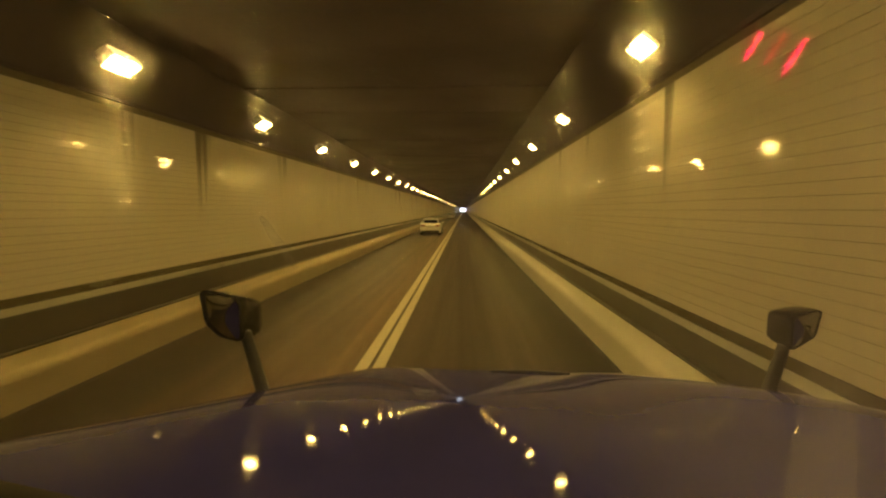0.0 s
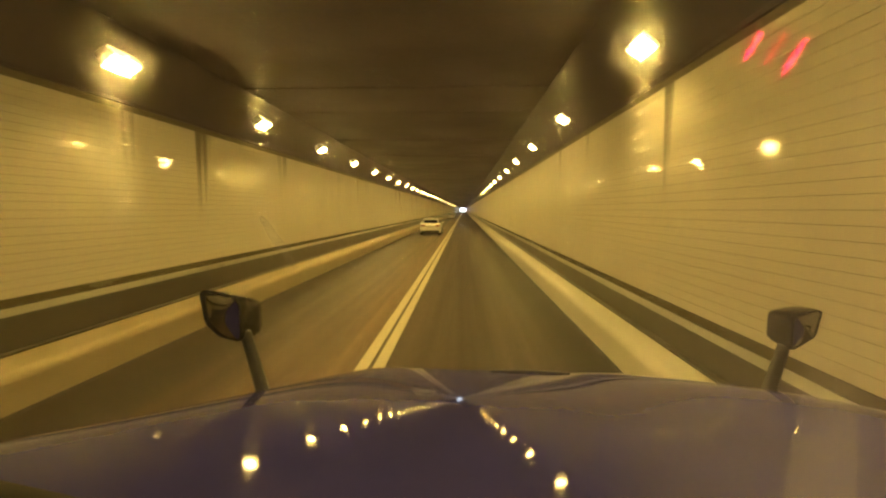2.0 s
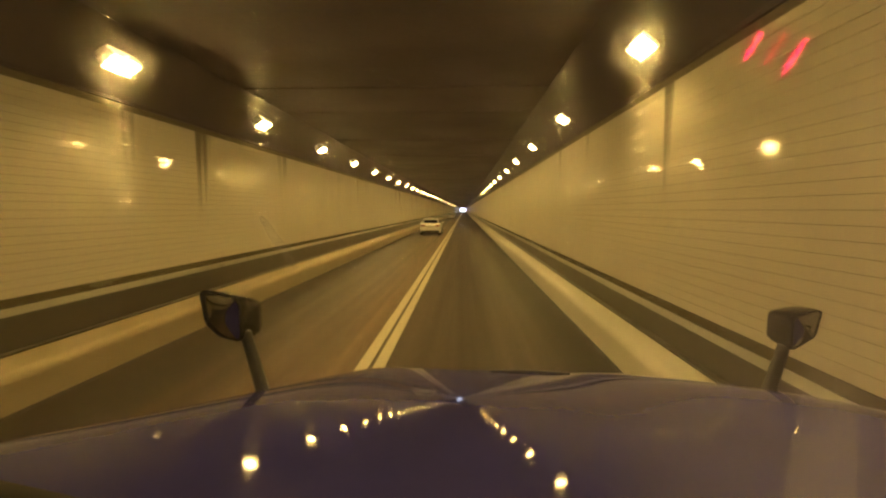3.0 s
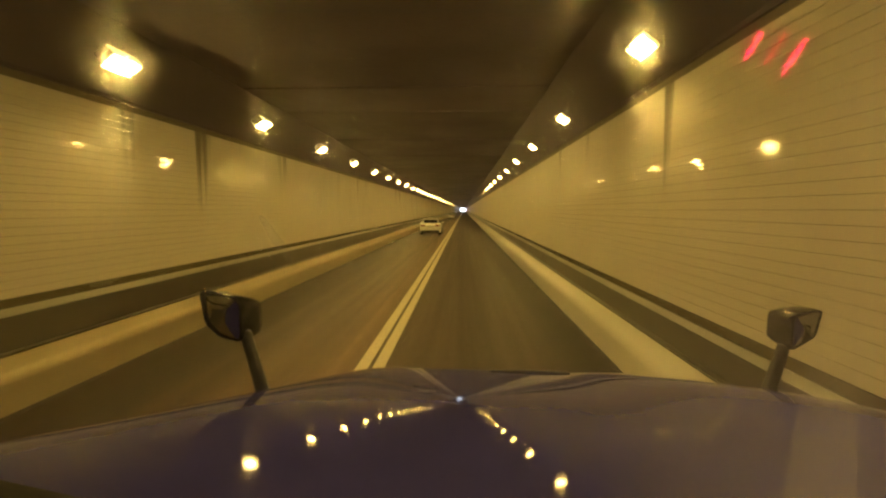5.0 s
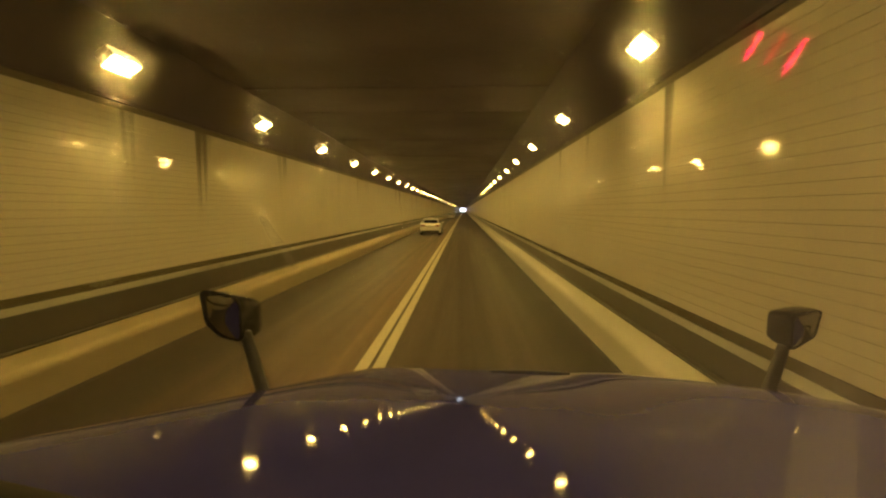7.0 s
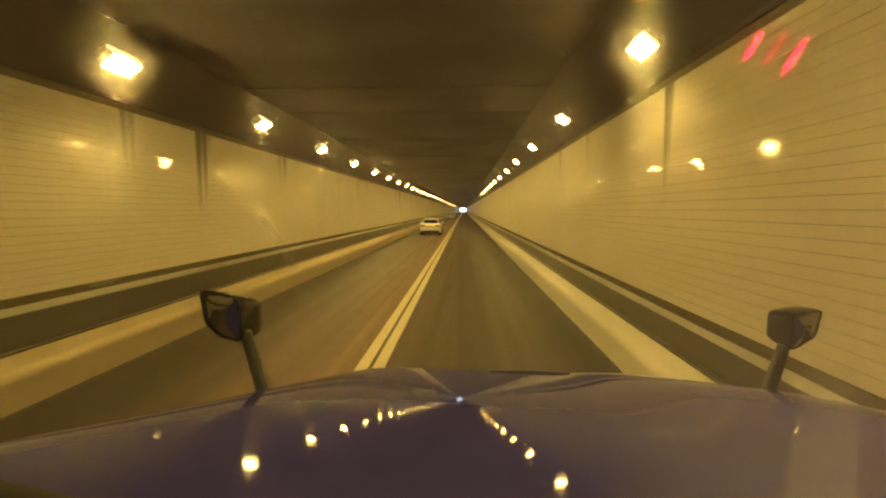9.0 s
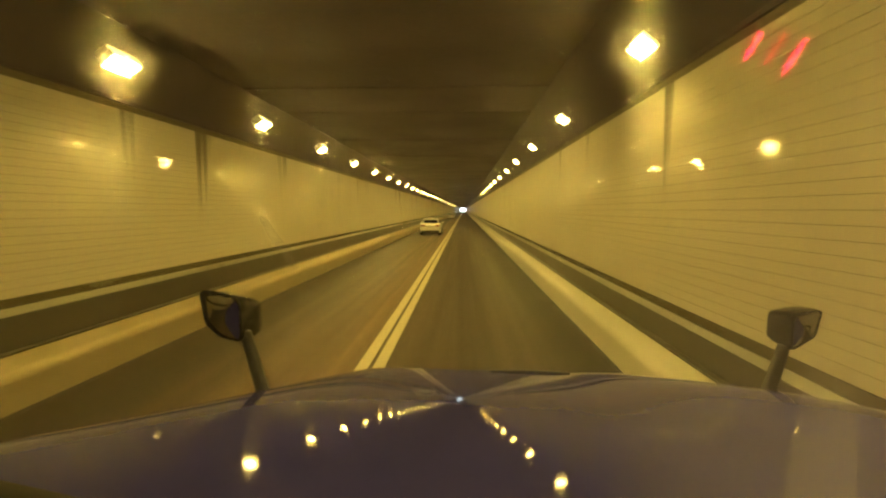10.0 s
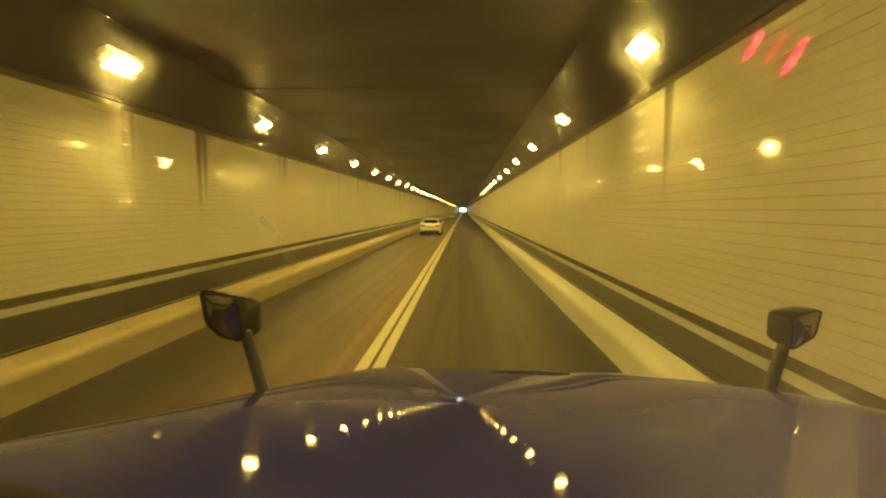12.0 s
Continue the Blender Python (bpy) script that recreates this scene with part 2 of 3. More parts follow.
def side_wall(name, x, side):
    """The wall's body; its tiles stand 6 mm proud of it."""
    body = mesh_object(name, box(min(x + side * 0.006, x + side * 0.5), max(x + side * 0.006, x + side * 0.5), Y0, Y1, -0.3, WALL_TOP), GROUT)
    tagged(body, "cream tiled tunnel wall with dark green stripe and dark base", "wall", kind="structure")

    def band(piece, z0, z1, mat, proud):
        part(piece, box(min(x - side * proud, x + side * 0.02), max(x - side * proud, x + side * 0.02), Y0, Y1, z0, z1), mat, body)

    # dark strip added at the wall's foot in place of the cove's shadow
    part("skirting", box(min(x - side * 0.09, x + side * 0.02), max(x - side * 0.09, x + side * 0.02), Y0, Y1, WALK_TOP - 0.05, WALK_TOP + 0.035, 0.0), BASE_BAND, body)
    z = TILE_Z0 - 0.007 + (PITCH if side < 0 else 0)
    band("base_band", WALK_TOP - 0.05, z - 0.224, BASE_BAND, 0.004)
    band("pale_band", z - 0.217, z - 0.115, LIGHT_BAND, 0.004)
    band("green_band", z - 0.108, z, STRIPE, 0.004)
    return body


wall_left = side_wall("wall_left", XL, -1)
wall_right = side_wall("wall_right", XR, 1)

for name, x, side in (("haunch_left", XL, -1), ("haunch_right", XR, 1)):
    cove = [(x - side * (0.03 + (HAUNCH - 0.03) * k / 10), WALL_TOP + 0.06 + (CEILING - WALL_TOP - 0.06) * (k / 10) ** 0.9)
            for k in range(11)]
    bm = prism([(x + side * 0.6, WALL_TOP + 0.004), (x - side * 0.02, WALL_TOP + 0.004)] + cove + [(x + side * 0.6, CEILING)], Y0, Y1)
    tagged(mesh_object(name, bm, HAUNCH_SOOT), "sooty sloped concrete haunch below the ceiling", "haunch", kind="structure")

bm = box(XL - 0.6, XR + 0.6, Y0, Y1, CEILING + 0.05, CEILING + 0.5)
sag = random.Random(11)
y = Y0 + 0.3
while y < 400:
    # cast slabs, none quite level with the next
    box(XL + 0.5, XR - 0.5, y, y + 2.46, CEILING - sag.uniform(0.0, 0.04), CEILING + 0.06, 0.0, bm)
    y += 2.5
box(XL + 0.5, XR - 0.5, y, Y1, CEILING, CEILING + 0.06, 0.0, bm)
tagged(mesh_object("ceiling", bm, LIT_SOOT), "dark sooty concrete ceiling slabs with painted light patches and cross joints", "ceiling", kind="structure")
tagged(mesh_object("wall_behind", box(XL - 0.6, XR + 0.6, Y0 - 0.5, Y0, -0.4, CEILING + 0.5), LIT_SOOT),
       "plain dark concrete wall closing the tunnel", "wall", kind="structure")


# ---- lamps ----
def tunnel_lamp(x, y, z, side, lit):
    top = empty("tunnel_lamp", x, y, z)
    tagged(top, "lit sodium lamp in a grey housing on the haunch" if lit else "unlit lamp in a grey housing on the haunch",
           "lamp", "lamps along the tunnel")
    part("housing", box(-0.12, 0.12, -0.30, 0.30, 0.02, 0.135, 0.03), HOUSING, top)
    rings = []
    for y, k in ((-0.27, 0.45), (-0.255, 0.72), (-0.22, 0.92), (-0.17, 1.0), (0.17, 1.0), (0.22, 0.92), (0.255, 0.72), (0.27, 0.45)):
        rings.append([(0.113 * k * math.cos(a), y, -0.012 + 0.058 * k * math.sin(a)) for a in [2 * math.pi * i / 20 for i in range(20)]])
    part("lens", loft(rings), GLOW[side] if lit else DEAD, top, "glowing yellow-white lens" if lit else "dull unlit lens", smooth=True)
    # shade, visor and end caps are unseen, added to block and shape the light
    part("shade", box(min(side * 0.122, side * 0.132), max(side * 0.122, side * 0.132), -0.30, 0.30, -0.11, 0.05), HOUSING, top)
    part("visor", box(min(-side * 0.122, -side * 0.132), max(-side * 0.122, -side * 0.132), -0.30, 0.30, -0.066, 0.05), HOUSING, top)
    for end in (-0.30, 0.29):
        part("end_cap", box(-0.12, 0.12, end, end + 0.01, -0.074, 0.03), HOUSING, top)
    part("bracket", box(-0.05, 0.05, -0.12, 0.12, 0.13, 0.19), HOUSING, top)
    top.rotation_euler = (0, radians(side * 34), 0)
    return top


LAMP_Z = 4.42
for x, side, first, reach, phase in ((-5.08, -1, -50, 300, 2.0), (2.36, 1, 0, 62, 1.55)):
    kept = {}
    y = phase - 9 * LAMP_STEP
    while y < 330:
        lit = first < y < reach
        if lit not in kept:
            kept[lit] = tunnel_lamp(x, y, LAMP_Z, side, lit)
        else:
            copy_thing(kept[lit], pose(x, y, LAMP_Z, 0, side * 34, 0))
        y += LAMP_STEP


# ---- the truck's bonnet ----
TX = 0.19                        # the truck's middle
HALF = 1.34
SHOULDER = {-1: (-0.1511, -0.381, -0.1451, 0.2194, 0.6238, 0.4791, 0.1701),
            1: (-0.4943, -0.5065, 0.3778, 0.5238, 0.7213, 0.0327, 0.2215)}   # each wing's swell and fall to the front, shaped to fit the camera's view


def bonnet_top(xr, y):
    """Height of the bonnet at xr metres from the truck's middle."""
    u, w, q = y - 1.2, y - 1.4, max(0.0, abs(xr) - 0.15)
    a, b, c, d, e, f, g = SHOULDER[-1 if xr < 0 else 1]
    drop = 0.5497 + 0.1777 * u + 0.0378 * u * u - 0.0065 * u ** 3 + 0.015 * xr + 0.005 * xr * xr
    drop += q ** 3 * (a + b * w + c * w * w + g * w ** 3) + q ** 4 * (d + e * w + f * w * w)
    rim = min(1.0, max(0.0, (abs(xr) - 1.22) / (HALF - 1.22)))
    return EYE[2] - drop - 0.10 * (1 - math.sqrt(max(0.0, 1 - rim * rim)))


def nose(xr):
    return 2.22 - 0.36 * abs(xr / HALF) ** 3


truck = empty("truck", TX, 0.0, 0.0)
tagged(truck, "dark blue truck bonnet with two black mirrors", "truck")
bm = bmesh.new()
cols = [HALF * math.sin(math.pi / 2 * i / 90) for i in range(-90, 91)]
grid = []
for xr in cols:
    row = []
    yn = nose(xr)
    for j in range(121):
        y = 0.42 + (yn - 0.42) * j / 120
        row.append((xr, y, bonnet_top(xr, y)))
    x, y, z = row[-1]
    for k in range(1, 9):
        a = radians(18 + 72 * k / 8)
        row.append((xr, y + 0.16 * (math.sin(a) - math.sin(radians(18))), z - 0.16 * (math.cos(radians(18)) - math.cos(a))))
    x, y, z = row[-1]
    row.append((xr, y + 0.03, 1.0))
    row.append((xr, y + 0.02, 0.6))
    grid.append(row)
left = [(-HALF - 0.02, p[1], 0.75) for p in grid[0]]
right = [(HALF + 0.02, p[1], 0.75) for p in grid[-1]]
grid = [left] + grid + [right]
vs = [[bm.verts.new(p) for p in row] for row in grid]
for a, b in zip(vs, vs[1:]):
    for j in range(len(a) - 1):
        bm.faces.new((a[j], a[j + 1], b[j + 1], b[j]))
part("bonnet", bm, PAINT, truck, "glossy dark blue bonnet", smooth=True)

# a dark trim strip standing on the bonnet's front edge
bm = bmesh.new()
rings = []
for i in range(13):
    xr = -0.06 + 0.36 * i / 12
    y = nose(xr) - 0.05
    z = bonnet_top(xr, y)
    h = 0.009 * math.sin(math.pi * (0.12 + 0.76 * i / 12)) + 0.003
    rings.append([(xr, y - 0.012, z - 0.004), (xr, y + 0.012, z - 0.004), (xr, y + 0.008, z + h), (xr, y - 0.008, z + h)])
part("trim_strip", loft(rings, bm), BLACK, truck, "thin black trim strip")


def softened(corners, times=3):
    """Corners cut off again and again, until the outline is round."""
    for _ in range(times):
        nxt = []
        for (ax, az), (bx, bz) in zip(corners, corners[1:] + corners[:1]):
            nxt += [(ax * 0.88 + bx * 0.12, az * 0.88 + bz * 0.12), (ax * 0.12 + bx * 0.88, az * 0.12 + bz * 0.88)]
        corners = nxt
    return corners


def bonnet_mirror(xr, y, side, wide, inner, hz, lean, tall, deep, turn, fall):
    """A convex mirror that looks back, its head at height hz on a stem that leans outwards."""
    face = [(side * wide, 0.105), (side * (wide - 0.008), -0.03), (side * (wide - 0.06), -0.085), (side * (inner + 0.01), -0.105), (side * inner, 0.07)]
    face = softened([(a, b * tall) for a, b in face], 2)
    cx = sum(p[0] for p in face) / len(face)
    hx = xr + side * lean

    def ring(yy, k, dz=0.0):
        return [(hx + cx + (a - cx) * k, y + yy * deep - 0.14 * b * k, hz + dz * fall + b * k) for a, b in face]

    housing = part("mirror_housing", loft([ring(0.0, 0.95), ring(-0.006, 0.99), ring(0.004, 1.01), ring(0.06, 1.0, -0.012),
                                           ring(0.12, 0.97, -0.026), ring(0.18, 0.90, -0.040), ring(0.225, 0.78, -0.050), ring(0.25, 0.5, -0.055)]), BLACK_GLOSS, truck, "glossy black mirror housing", smooth=True)
    bulge = [[(a, b - side * turn * (a - hx - cx), c) for a, b, c in ring(0.002 - 0.014 * (1 - (k / 0.96) ** 2), k)]
             for k in (0.96, 0.88, 0.76, 0.62, 0.48, 0.34, 0.2, 0.08)]
    part("mirror_glass", loft([[(a, b + 0.012, c) for a, b, c in bulge[0]]] + bulge), MIRROR, housing, "bulging mirror glass", smooth=True)
    rings = []
    foot, head = Vector((xr, y + 0.03, bonnet_top(xr, y + 0.03) - 0.02)), Vector((hx + side * (inner + 0.012), y + 0.05, hz - 0.07))
    for k in range(9):
        c = foot.lerp(head, k / 8)
        w = 0.029 - 0.006 * k / 8 + 0.008 * max(0, 1 - k / 1.2)
        rings.append([(c.x + w * math.cos(a), c.y + 0.8 * w * math.sin(a), c.z) for a in [2 * math.pi * i / 16 for i in range(16)]])
    part("mirror_stem", loft(rings), BLACK, truck, "black slanted stem", smooth=True)


bonnet_mirror(-0.963, 1.74, -1, 0.187, 0.035, 1.849, 0.033, 1.0, 1.0, -0.07, 0.8)
bonnet_mirror(0.936, 1.74, 1, 0.110, 0.012, 1.818, 0.045, 0.76, 0.70, 0.02, 0.1)

# the black cowl below the windscreen's corner
rings = []
for k in range(9):
    u = k / 8
    cx, cy, top = -0.56 - 0.62 * u, 0.56 + 0.04 * u, EYE[2] - 0.396 + 0.09 * u
    rings.append([(cx, cy - 0.10, top - 0.16), (cx, cy - 0.06, top - 0.01), (cx, cy - 0.02, top), (cx, cy + 0.02, top - 0.012),
                  (cx, cy + 0.05, top - 0.06), (cx, cy + 0.06, top - 0.16)])
part("cowl", loft(rings), RUBBER, truck, "black plastic windscreen cowl", smooth=True)

# ---- front wheels below the bonnet ----
def wheel(parent, x, y, r, w, tyre_mat=RUBBER):
    hub = part("wheel", bmesh.new(), ALLOY, parent)
    hub.location = (x, y, r)
    bm = bmesh.new()
    rings = []
    for k, (dx, rr) in enumerate(((-0.5, 0.66), (-0.5, 0.93), (-0.4, 1.0), (0.4, 1.0), (0.5, 0.93), (0.5, 0.66))):
        rings.append([(dx * w, rr * r * math.cos(2 * math.pi * i / 32), rr * r * math.sin(2 * math.pi * i / 32)) for i in range(32)])
    loft(rings + rings[:1], bm, caps=False)
    part("tyre", bm, tyre_mat, hub, smooth=False)
    bm = bmesh.new()
    rings = []
    for dx, rr in ((-0.42, 0.66), (-0.42, 0.6), (-0.3, 0.55), (-0.32, 0.2), (-0.36, 0.12), (0.36, 0.12), (0.32, 0.2), (0.3, 0.55), (0.42, 0.6), (0.42, 0.66)):
        rings.append([(dx * w, rr * r * math.cos(2 * math.pi * i / 24), rr * r * math.sin(2 * math.pi * i / 24)) for i in range(24)])
    part("rim", loft(rings, bm), ALLOY, hub, "grey alloy rim")
    return hub


for side in (-1, 1):
    wheel(truck, side * 0.98, 1.30, 0.5, 0.3)


# ---- the cab round the camera ----
part("cab_floor", box(-1.14, 1.14, -1.6, 0.40, 0.86, 0.95), BLACK, truck)
part("cab_back", box(-1.2, 1.2, -1.7, -1.6, 0.86, 2.9), PAINT, truck)
part("cab_roof", box(-1.2, 1.2, -1.7, 0.10, 2.88, 2.97, 0.03), PAINT, truck)
part("dashboard", box(-1.12, 1.12, 0.02, 0.40, 0.96, 1.80, 0.06), BLACK, truck, "black dashboard")
for side in (-1, 1):
    x0, x1 = min(side * 1.14, side * 1.2), max(side * 1.14, side * 1.2)
    door = part("cab_door", box(x0, x1, -1.58, 0.40, 0.86, 1.85), PAINT, truck)
    part("rear_pillar", box(x0, x1, -1.58, -1.0, 1.852, 2.875), PAINT, door)
    part("screen_pillar", loft([[(side * 1.02, 0.42, 1.86), (side * 1.02, 0.52, 1.86), (side * 1.2, 0.46, 1.86), (side * 1.2, 0.36, 1.86)],
                                [(side * 1.02, 0.06, 2.875), (side * 1.02, 0.14, 2.875), (side * 1.2, 0.10, 2.875), (side * 1.2, 0.0, 2.875)]]), PAINT, door)

BLOOM, BLUR, STREAKS = 0.019, 0.031, 0.026
pane = bpy.data.materials.new("windscreen_glass")
pane.use_nodes = True
tree = pane.node_tree
tree.nodes.remove(tree.nodes["Principled BSDF"])
clear, shine, fres, blend = (tree.nodes.new(n) for n in ("ShaderNodeBsdfTransparent", "ShaderNodeBsdfGlossy", "ShaderNodeFresnel", "ShaderNodeMixShader"))
shine.inputs["Roughness"].default_value = 0.03
fres.inputs["IOR"].default_value = 1.5
tree.links.new(fres.outputs[0], blend.inputs[0])
tree.links.new(clear.outputs[0], blend.inputs[1])
tree.links.new(shine.outputs[0], blend.inputs[2])

# added layers imitate lens bloom round the lamps; wiper streaks spread light up and down
film, blur, streaks = (tree.nodes.new("ShaderNodeBsdfRefraction") for _ in range(3))
where, fleck = tree.nodes.new("ShaderNodeNewGeometry"), tree.nodes.new("ShaderNodeTexWhiteNoise")


def vector(op, a, b=None):
    n = tree.nodes.new("ShaderNodeVectorMath")
    n.operation = op
    for i, v in enumerate((a, b)):
        if isinstance(v, tuple):
            n.inputs[i].default_value = v
        elif v is not None:
            tree.links.new(v, n.inputs[i])
    return n.outputs[0]


# normals aim at the camera's eye to fit its view; the pane is flat
eye_normal = vector("NORMALIZE", vector("SUBTRACT", (0.0, -0.03, 2.245), where.outputs["Position"]))
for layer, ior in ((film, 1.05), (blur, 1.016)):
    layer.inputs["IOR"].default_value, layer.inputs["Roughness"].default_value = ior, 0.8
    tree.links.new(eye_normal, layer.inputs["Normal"])
fleck.noise_dimensions = "3D"
tree.links.new(where.outputs["Position"], fleck.inputs["Vector"])
slant = tree.nodes.new("ShaderNodeMapRange")
slant.inputs["From Max"].default_value = 2.0
slant.inputs["To Min"].default_value, slant.inputs["To Max"].default_value = -1.4, 1.4
pair = tree.nodes.new("ShaderNodeSeparateXYZ")
both = tree.nodes.new("ShaderNodeMath")
tree.links.new(fleck.outputs["Color"], pair.inputs[0])
tree.links.new(pair.outputs[0], both.inputs[0])
tree.links.new(pair.outputs[1], both.inputs[1])
tree.links.new(both.outputs[0], slant.inputs["Value"])
groove = tree.nodes.new("ShaderNodeCombineXYZ")
tree.links.new(slant.outputs[0], groove.inputs[2])
streaks.inputs["IOR"].default_value, streaks.inputs["Roughness"].default_value = 1.3, 0.19
tree.links.new(vector("NORMALIZE", vector("ADD", eye_normal, groove.outputs[0])), streaks.inputs["Normal"])
# added translucent haze layer, thicker towards the right of the glass
side_veil = tree.nodes.new("ShaderNodeBsdfTranslucent")
side_veil.inputs["Color"].default_value = (0.72, 0.68, 1.0, 1)
across, veil_ramp = tree.nodes.new("ShaderNodeSeparateXYZ"), tree.nodes.new("ShaderNodeMapRange")
veil_ramp.interpolation_type = "SMOOTHSTEP"
for key, v in (("From Min", 0.10), ("From Max", 0.34), ("To Min", 0.006), ("To Max", 0.09)):
    veil_ramp.inputs[key].default_value = v
tree.links.new(where.outputs["Position"], across.inputs[0])
tree.links.new(across.outputs[0], veil_ramp.inputs["Value"])
last = blend
for layer, amount in ((film, BLOOM), (blur, BLUR), (streaks, STREAKS), (side_veil, 0.0)):
    over = tree.nodes.new("ShaderNodeMixShader")
    over.inputs[0].default_value = amount
    tree.links.new(last.outputs[0], over.inputs[1])
    tree.links.new(layer.outputs[0], over.inputs[2])
    last = over
tree.links.new(veil_ramp.outputs[0], last.inputs[0])
tree.links.new(last.outputs[0], tree.nodes["Material Output"].inputs["Surface"])
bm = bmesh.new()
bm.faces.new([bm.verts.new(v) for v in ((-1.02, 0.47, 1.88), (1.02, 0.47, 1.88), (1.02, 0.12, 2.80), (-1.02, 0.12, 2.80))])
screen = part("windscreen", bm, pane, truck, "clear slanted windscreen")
screen.visible_shadow = False
if screen.data.polygons[0].normal.y > 0:
    screen.data.flip_normals()
wipe = bpy.data.materials.new("dried_wiper_smear")
wipe.use_nodes = True
tree = wipe.node_tree
tree.nodes.remove(tree.nodes["Principled BSDF"])
clear, milk, blend, where, cloud = (tree.nodes.new(n) for n in ("ShaderNodeBsdfTransparent", "ShaderNodeBsdfTranslucent", "ShaderNodeMixShader",
                                                                 "ShaderNodeNewGeometry", "ShaderNodeTexNoise"))
milk.inputs["Color"].default_value = (0.8, 0.78, 0.74, 1)
cloud.inputs["Scale"].default_value = 90
thick = tree.nodes.new("ShaderNodeMapRange")
thick.inputs["From Min"].default_value, thick.inputs["From Max"].default_value = 0.3, 0.7
thick.inputs["To Min"].default_value, thick.inputs["To Max"].default_value = 0.0, 0.11
tree.links.new(where.outputs["Position"], cloud.inputs["Vector"])
tree.links.new(cloud.outputs[0], thick.inputs["Value"])
tree.links.new(thick.outputs[0], blend.inputs[0])
tree.links.new(clear.outputs[0], blend.inputs[1])
tree.links.new(milk.outputs[0], blend.inputs[2])
tree.links.new(blend.outputs[0], tree.nodes["Material Output"].inputs["Surface"])
bm = bmesh.new()
outline = []
for k in range(13):
    u = k / 12
    x, z, w = -0.1365 - TX + 0.019 * (u - 0.5) + 0.003 * (u - 0.5) ** 2, 2.246 - 0.040 * u, 0.0042 * math.sin(math.pi * (0.06 + 0.88 * u)) ** 0.6
    outline.append((x, z, w))
edge = [(x - w, z) for x, z, w in outline] + [(x + w, z) for x, z, w in outline[::-1]]
plane = lambda z: 0.47 - (z - 1.88) * 0.35 / 0.92 + 0.004
rows = [[bm.verts.new((x, plane(z) + d, z)) for x, z in edge] for d in (0.0, 0.001)]
bm.faces.new(rows[0])
bm.faces.new(rows[1][::-1])
for i in range(len(edge)):
    j = (i + 1) % len(edge)
    bm.faces.new((rows[0][i], rows[1][i], rows[1][j], rows[0][j]))
smear = part("smear", bm, wipe, screen, "pale dried smear on the glass")
smear.visible_shadow = False
# a pale strip on the glass, placed to fit the camera's view, thinning upwards
veil = bpy.data.materials.new("pale_glass_film")
veil.use_nodes = True
tree = veil.node_tree
tree.nodes.remove(tree.nodes["Principled BSDF"])
clear, milk, blend, where, cloud, height, thick = (tree.nodes.new(n) for n in (
    "ShaderNodeBsdfTransparent", "ShaderNodeBsdfTranslucent", "ShaderNodeMixShader", "ShaderNodeNewGeometry", "ShaderNodeTexNoise",
    "ShaderNodeSeparateXYZ", "ShaderNodeMapRange"))
milk.inputs["Color"].default_value = (0.74, 0.70, 0.80, 1)
cloud.inputs["Scale"].default_value, cloud.inputs["Detail"].default_value = 60, 4
thick.interpolation_type = "SMOOTHSTEP"
for key, v in (("From Min", 2.0), ("From Max", 2.20), ("To Min", 0.19), ("To Max", 0.0)):
    thick.inputs[key].default_value = v
uneven = tree.nodes.new("ShaderNodeMath")
uneven.operation = "MULTIPLY"
tree.links.new(where.outputs["Position"], cloud.inputs["Vector"])
tree.links.new(where.outputs["Position"], height.inputs[0])
tree.links.new(height.outputs[2], thick.inputs["Value"])
tree.links.new(thick.outputs[0], uneven.inputs[0])
tree.links.new(cloud.outputs[0], uneven.inputs[1])
tree.links.new(uneven.outputs[0], blend.inputs[0])
tree.links.new(clear.outputs[0], blend.inputs[1])
tree.links.new(milk.outputs[0], blend.inputs[2])
tree.links.new(blend.outputs[0], tree.nodes["Material Output"].inputs["Surface"])
strip = [(0.300, 1.970), (0.2922, 2.015), (0.2814, 2.068), (0.2800, 2.106), (0.2720, 2.152), (0.2580, 2.200),
         (0.2860, 2.200), (0.3012, 2.152), (0.3185, 2.106), (0.3327, 2.068), (0.3560, 2.005), (0.3680, 1.970)]
bm = bmesh.new()
rows = [[bm.verts.new((x - TX, plane(z) + d, z)) for x, z in strip] for d in (0.0, 0.0008)]
bm.faces.new(rows[0])
for i in range(len(strip)):
    j = (i + 1) % len(strip)
    bm.faces.new((rows[0][i], rows[1][i], rows[1][j], rows[0][j]))
faint_strip = part("pale_strip", bm, veil, screen, "thin pale strip on the glass")
faint_strip.visible_shadow = False
part("screen_header", box(-1.02, 1.02, 0.05, 0.14, 2.81, 2.875), BLACK, truck)

# a unit with three red bars, roof-hung, placed to fit the camera's view
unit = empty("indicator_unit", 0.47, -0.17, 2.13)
tagged(unit, "small black unit with two red bars and one added ghost bar", "indicator")
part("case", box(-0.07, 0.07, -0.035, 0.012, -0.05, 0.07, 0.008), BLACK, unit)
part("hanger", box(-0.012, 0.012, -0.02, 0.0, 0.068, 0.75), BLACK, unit)
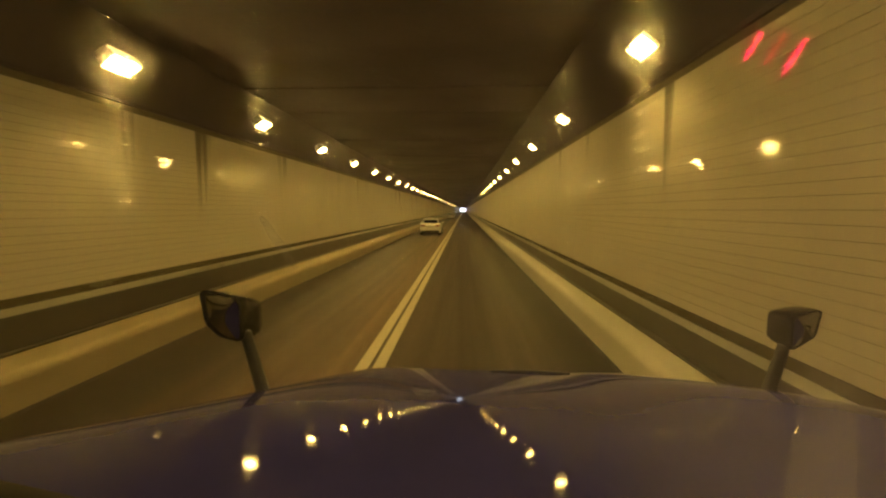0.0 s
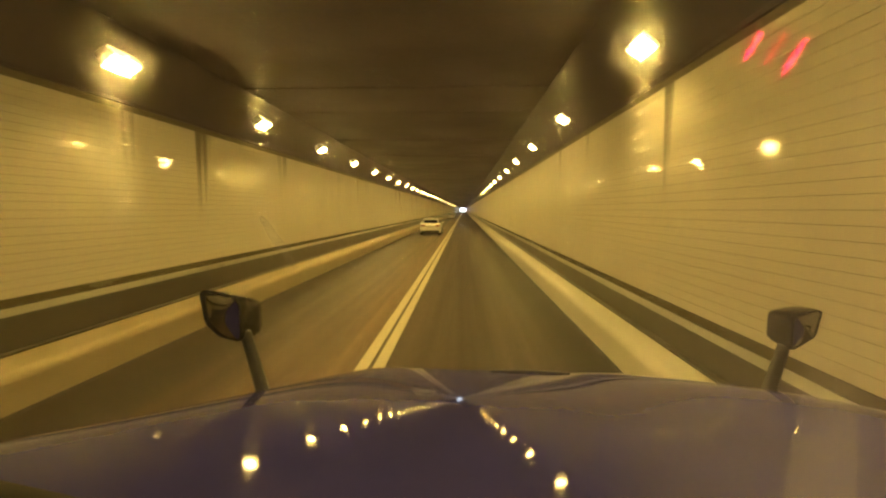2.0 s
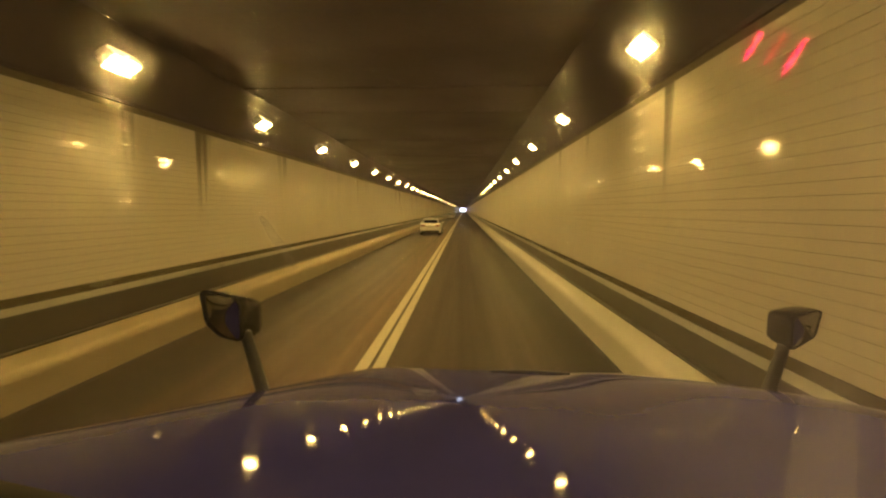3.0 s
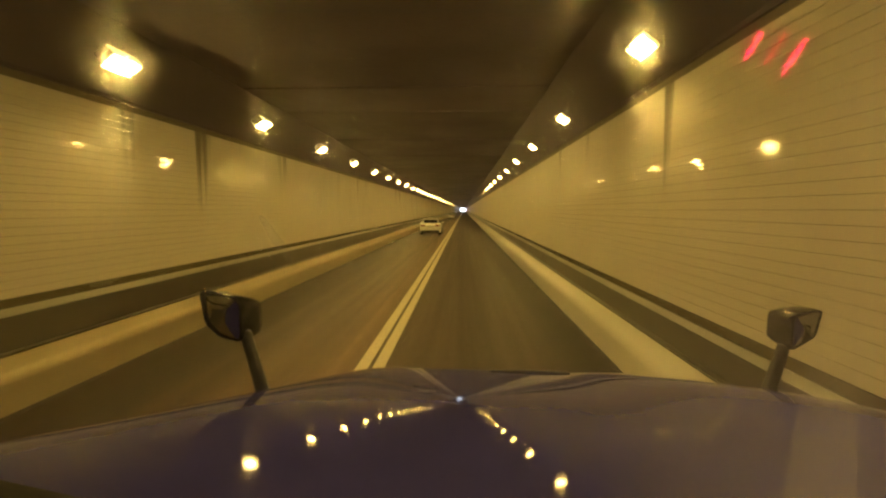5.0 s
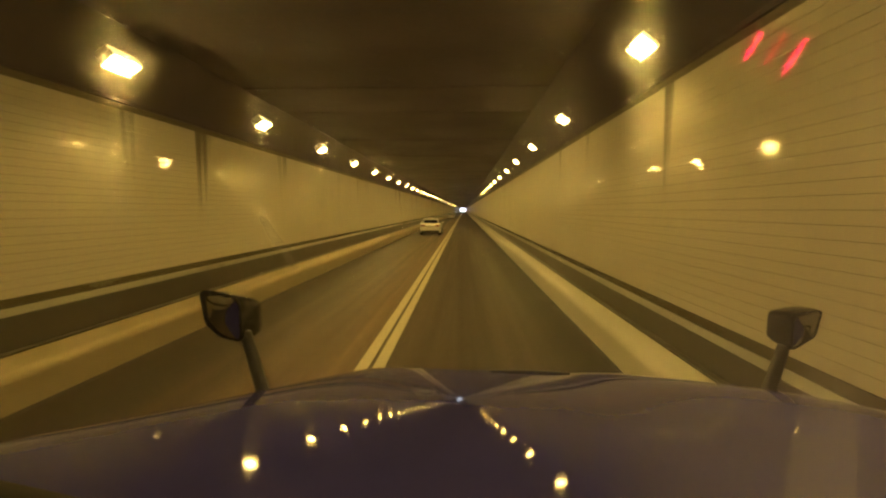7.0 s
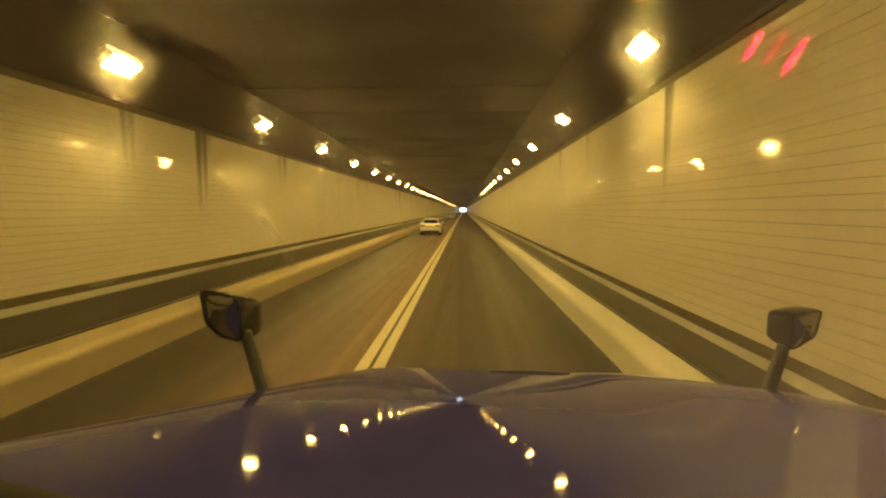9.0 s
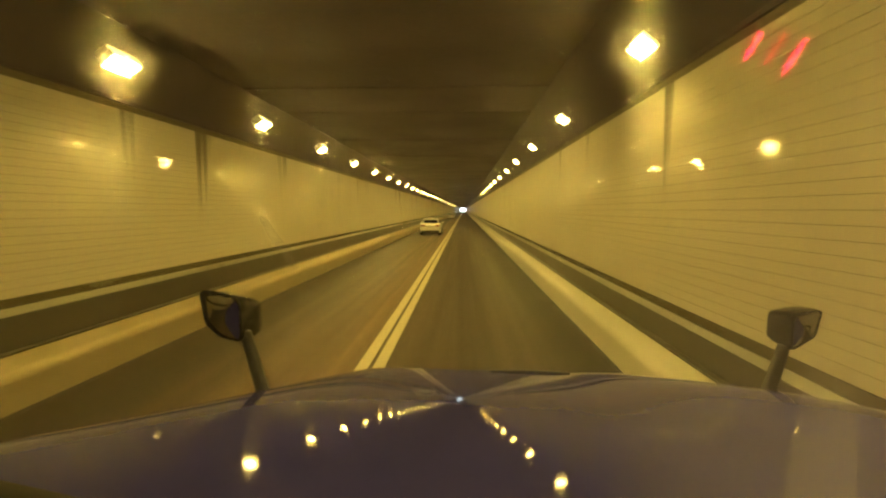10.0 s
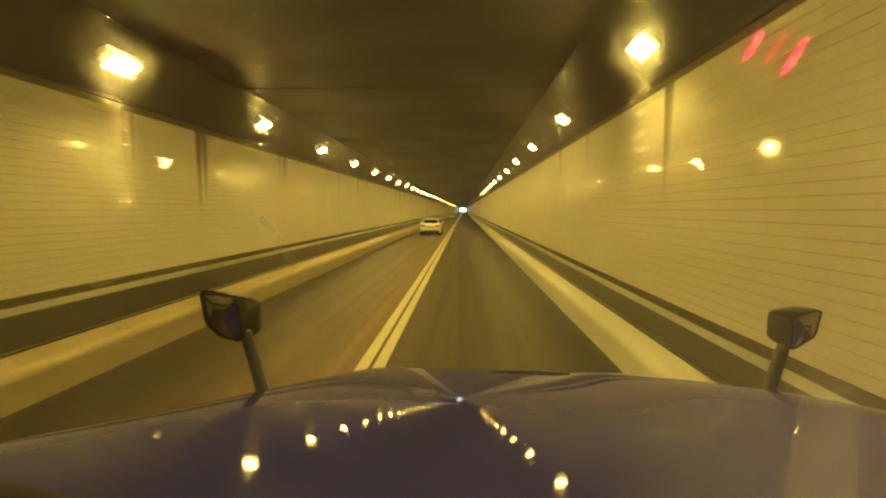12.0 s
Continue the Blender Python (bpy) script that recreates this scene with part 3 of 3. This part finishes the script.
# the dim middle bar is added to imitate the pane's second, ghost reflection
for (ax, ay, az), (bx, by, bz), lens in (((0.438, -0.154, 2.169), (0.425, -0.143, 2.132), LED), ((0.466, -0.145, 2.172), (0.452, -0.133, 2.130), GHOST_LED),
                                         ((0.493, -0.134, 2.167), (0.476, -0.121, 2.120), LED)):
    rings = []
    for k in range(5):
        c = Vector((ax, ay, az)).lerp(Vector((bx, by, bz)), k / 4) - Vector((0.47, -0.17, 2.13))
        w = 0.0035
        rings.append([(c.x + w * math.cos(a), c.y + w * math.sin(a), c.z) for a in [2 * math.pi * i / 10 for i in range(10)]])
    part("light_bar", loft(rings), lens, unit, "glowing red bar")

# ---- cars ----
def sedan(x, y):
    """A saloon seen from behind; its origin is on the road below the tail."""
    car = empty("car", x, y, 0.0)
    tagged(car, "white four-door saloon car with red tail lights", "car", "cars in the passing lane")

    def ring(yy, zb, zt, half, soft=0.10):
        pts = []
        for sx, sz in ((1, -1), (1, 1), (-1, 1), (-1, -1)):
            cx, cz = sx * (half - soft), (zt - soft if sz > 0 else zb + soft)
            seg = []
            for k in range(4):
                a = math.pi / 2 * k / 3
                seg.append((cx + sx * soft * math.cos(a), yy, cz + sz * soft * math.sin(a)))
            if (sx, sz) in ((1, -1), (-1, 1)):
                seg = seg[::-1]
            pts += seg
        return pts

    body = [ring(0.02, 0.36, 0.80, 0.70), ring(0.05, 0.28, 0.98, 0.84), ring(0.25, 0.22, 1.08, 0.90), ring(0.7, 0.2, 1.10, 0.925),
            ring(1.5, 0.18, 1.06, 0.925), ring(2.8, 0.18, 1.02, 0.925), ring(3.6, 0.18, 0.99, 0.92), ring(4.3, 0.2, 0.88, 0.88),
            ring(4.7, 0.24, 0.74, 0.78), ring(4.84, 0.34, 0.62, 0.6)]
    part("body", loft(body), WHITE, car, smooth=True)

    def cabin(yy, zt, ht, zb, hb):
        return [(hb, yy, zb), (ht + 0.03, yy, zt - 0.08), (ht - 0.06, yy, zt), (-ht + 0.06, yy, zt), (-ht - 0.03, yy, zt - 0.08), (-hb, yy, zb)]

    part("window_glass", loft([cabin(0.62, 1.10, 0.60, 1.02, 0.74), cabin(1.35, 1.40, 0.60, 1.0, 0.84), cabin(2.0, 1.44, 0.62, 1.0, 0.86),
                               cabin(2.7, 1.41, 0.61, 1.0, 0.86), cabin(3.55, 1.04, 0.60, 0.95, 0.80)]), GLASS, car, "dark tinted windows")
    roof = []
    for yy, zt, ht in ((1.22, 1.375, 0.575), (1.4, 1.43, 0.61), (2.0, 1.47, 0.62), (2.6, 1.45, 0.61), (2.85, 1.385, 0.58)):
        roof.append([(ht, yy, zt - 0.05), (ht - 0.08, yy, zt), (0, yy, zt + 0.015), (-ht + 0.08, yy, zt), (-ht, yy, zt - 0.05)])
    part("roof", loft(roof), WHITE, car, smooth=True)
    for s in (-1, 1):
        pillar = [[(s * 0.74, 0.55, 1.06), (s * 0.66, 0.55, 1.09), (s * 0.66, 0.75, 1.09), (s * 0.80, 0.75, 1.04)],
                  [(s * 0.63, 1.25, 1.37), (s * 0.55, 1.25, 1.40), (s * 0.55, 1.45, 1.42), (s * 0.66, 1.45, 1.37)]]
        part("pillar", loft(pillar), WHITE, car)
        part("tail_light", box(min(s * 0.42, s * 0.85), max(s * 0.42, s * 0.85), 0.0, 0.22, 0.80, 0.94, 0.03), RED, car, "red tail light")
        part("door_mirror", box(min(s * 0.9, s * 1.08), max(s * 0.9, s * 1.08), 3.05, 3.2, 1.0, 1.14, 0.03), WHITE, car)
        for yy in (1.0, 3.8):
            wheel(car, s * 0.82, yy, 0.33, 0.22)
    part("bumper", box(-0.82, 0.82, -0.02, 0.2, 0.22, 0.44, 0.05), BLACK, car, "dark lower bumper")
    part("number_plate", box(-0.26, 0.26, -0.006, 0.05, 0.70, 0.82, 0.01), PLATE, car, "pale plate")
    return car


near_car = sedan(-2.98, 42.0)
copy_thing(near_car, pose(-3.15, 114.0, 0))

# ---- wall tiles: each near length is a piece, the rest is joined ----
COURSES = int((WALL_TOP - TILE_Z0) / PITCH)


def tile_mesh(length):
    bm = bmesh.new()
    box(-0.006, 0.006, 0, length, 0.0025, PITCH - 0.0025, 0.0, bm)
    me = bpy.data.meshes.new("tile")
    bm.to_mesh(me)
    bm.free()
    me.materials.append(TILE)
    return me


rng = random.Random(4)
LENGTH = 8.0
shared = tile_mesh(LENGTH - 0.0015)
for wall, x, side, start in ((wall_left, XL, -1, 4.5), (wall_right, XR, 1, 2.6)):
    rest = bmesh.new()
    for c in range(1 if side < 0 else 0, COURSES):
        z = TILE_Z0 + c * PITCH
        tilt = rng.uniform(-0.32, 0.32)
        for k in range(11):
            ob = new("tile_course", shared)
            ob.parent = wall
            ob.matrix_basis = pose(x + side * 0.001, start + k * LENGTH, z, 0, tilt, 0)
        spans = [(Y0, start - 0.001)]
        y0 = start + 11 * LENGTH
        while y0 < 130:
            spans.append((y0, y0 + LENGTH - 0.0015))
            y0 += LENGTH
        for y0, y1 in spans + [(y0, Y1)]:
            lean = math.tan(radians(tilt)) * PITCH
            prism([(x - 0.006, z + 0.0025), (x + 0.006, z + 0.0025), (x + 0.006 + lean, z + PITCH - 0.0025), (x - 0.006 + lean, z + PITCH - 0.0025)],
                  y0, y1, rest)
    mesh_object("tile_courses", rest, TILE, wall)["kind"] = "stuff"
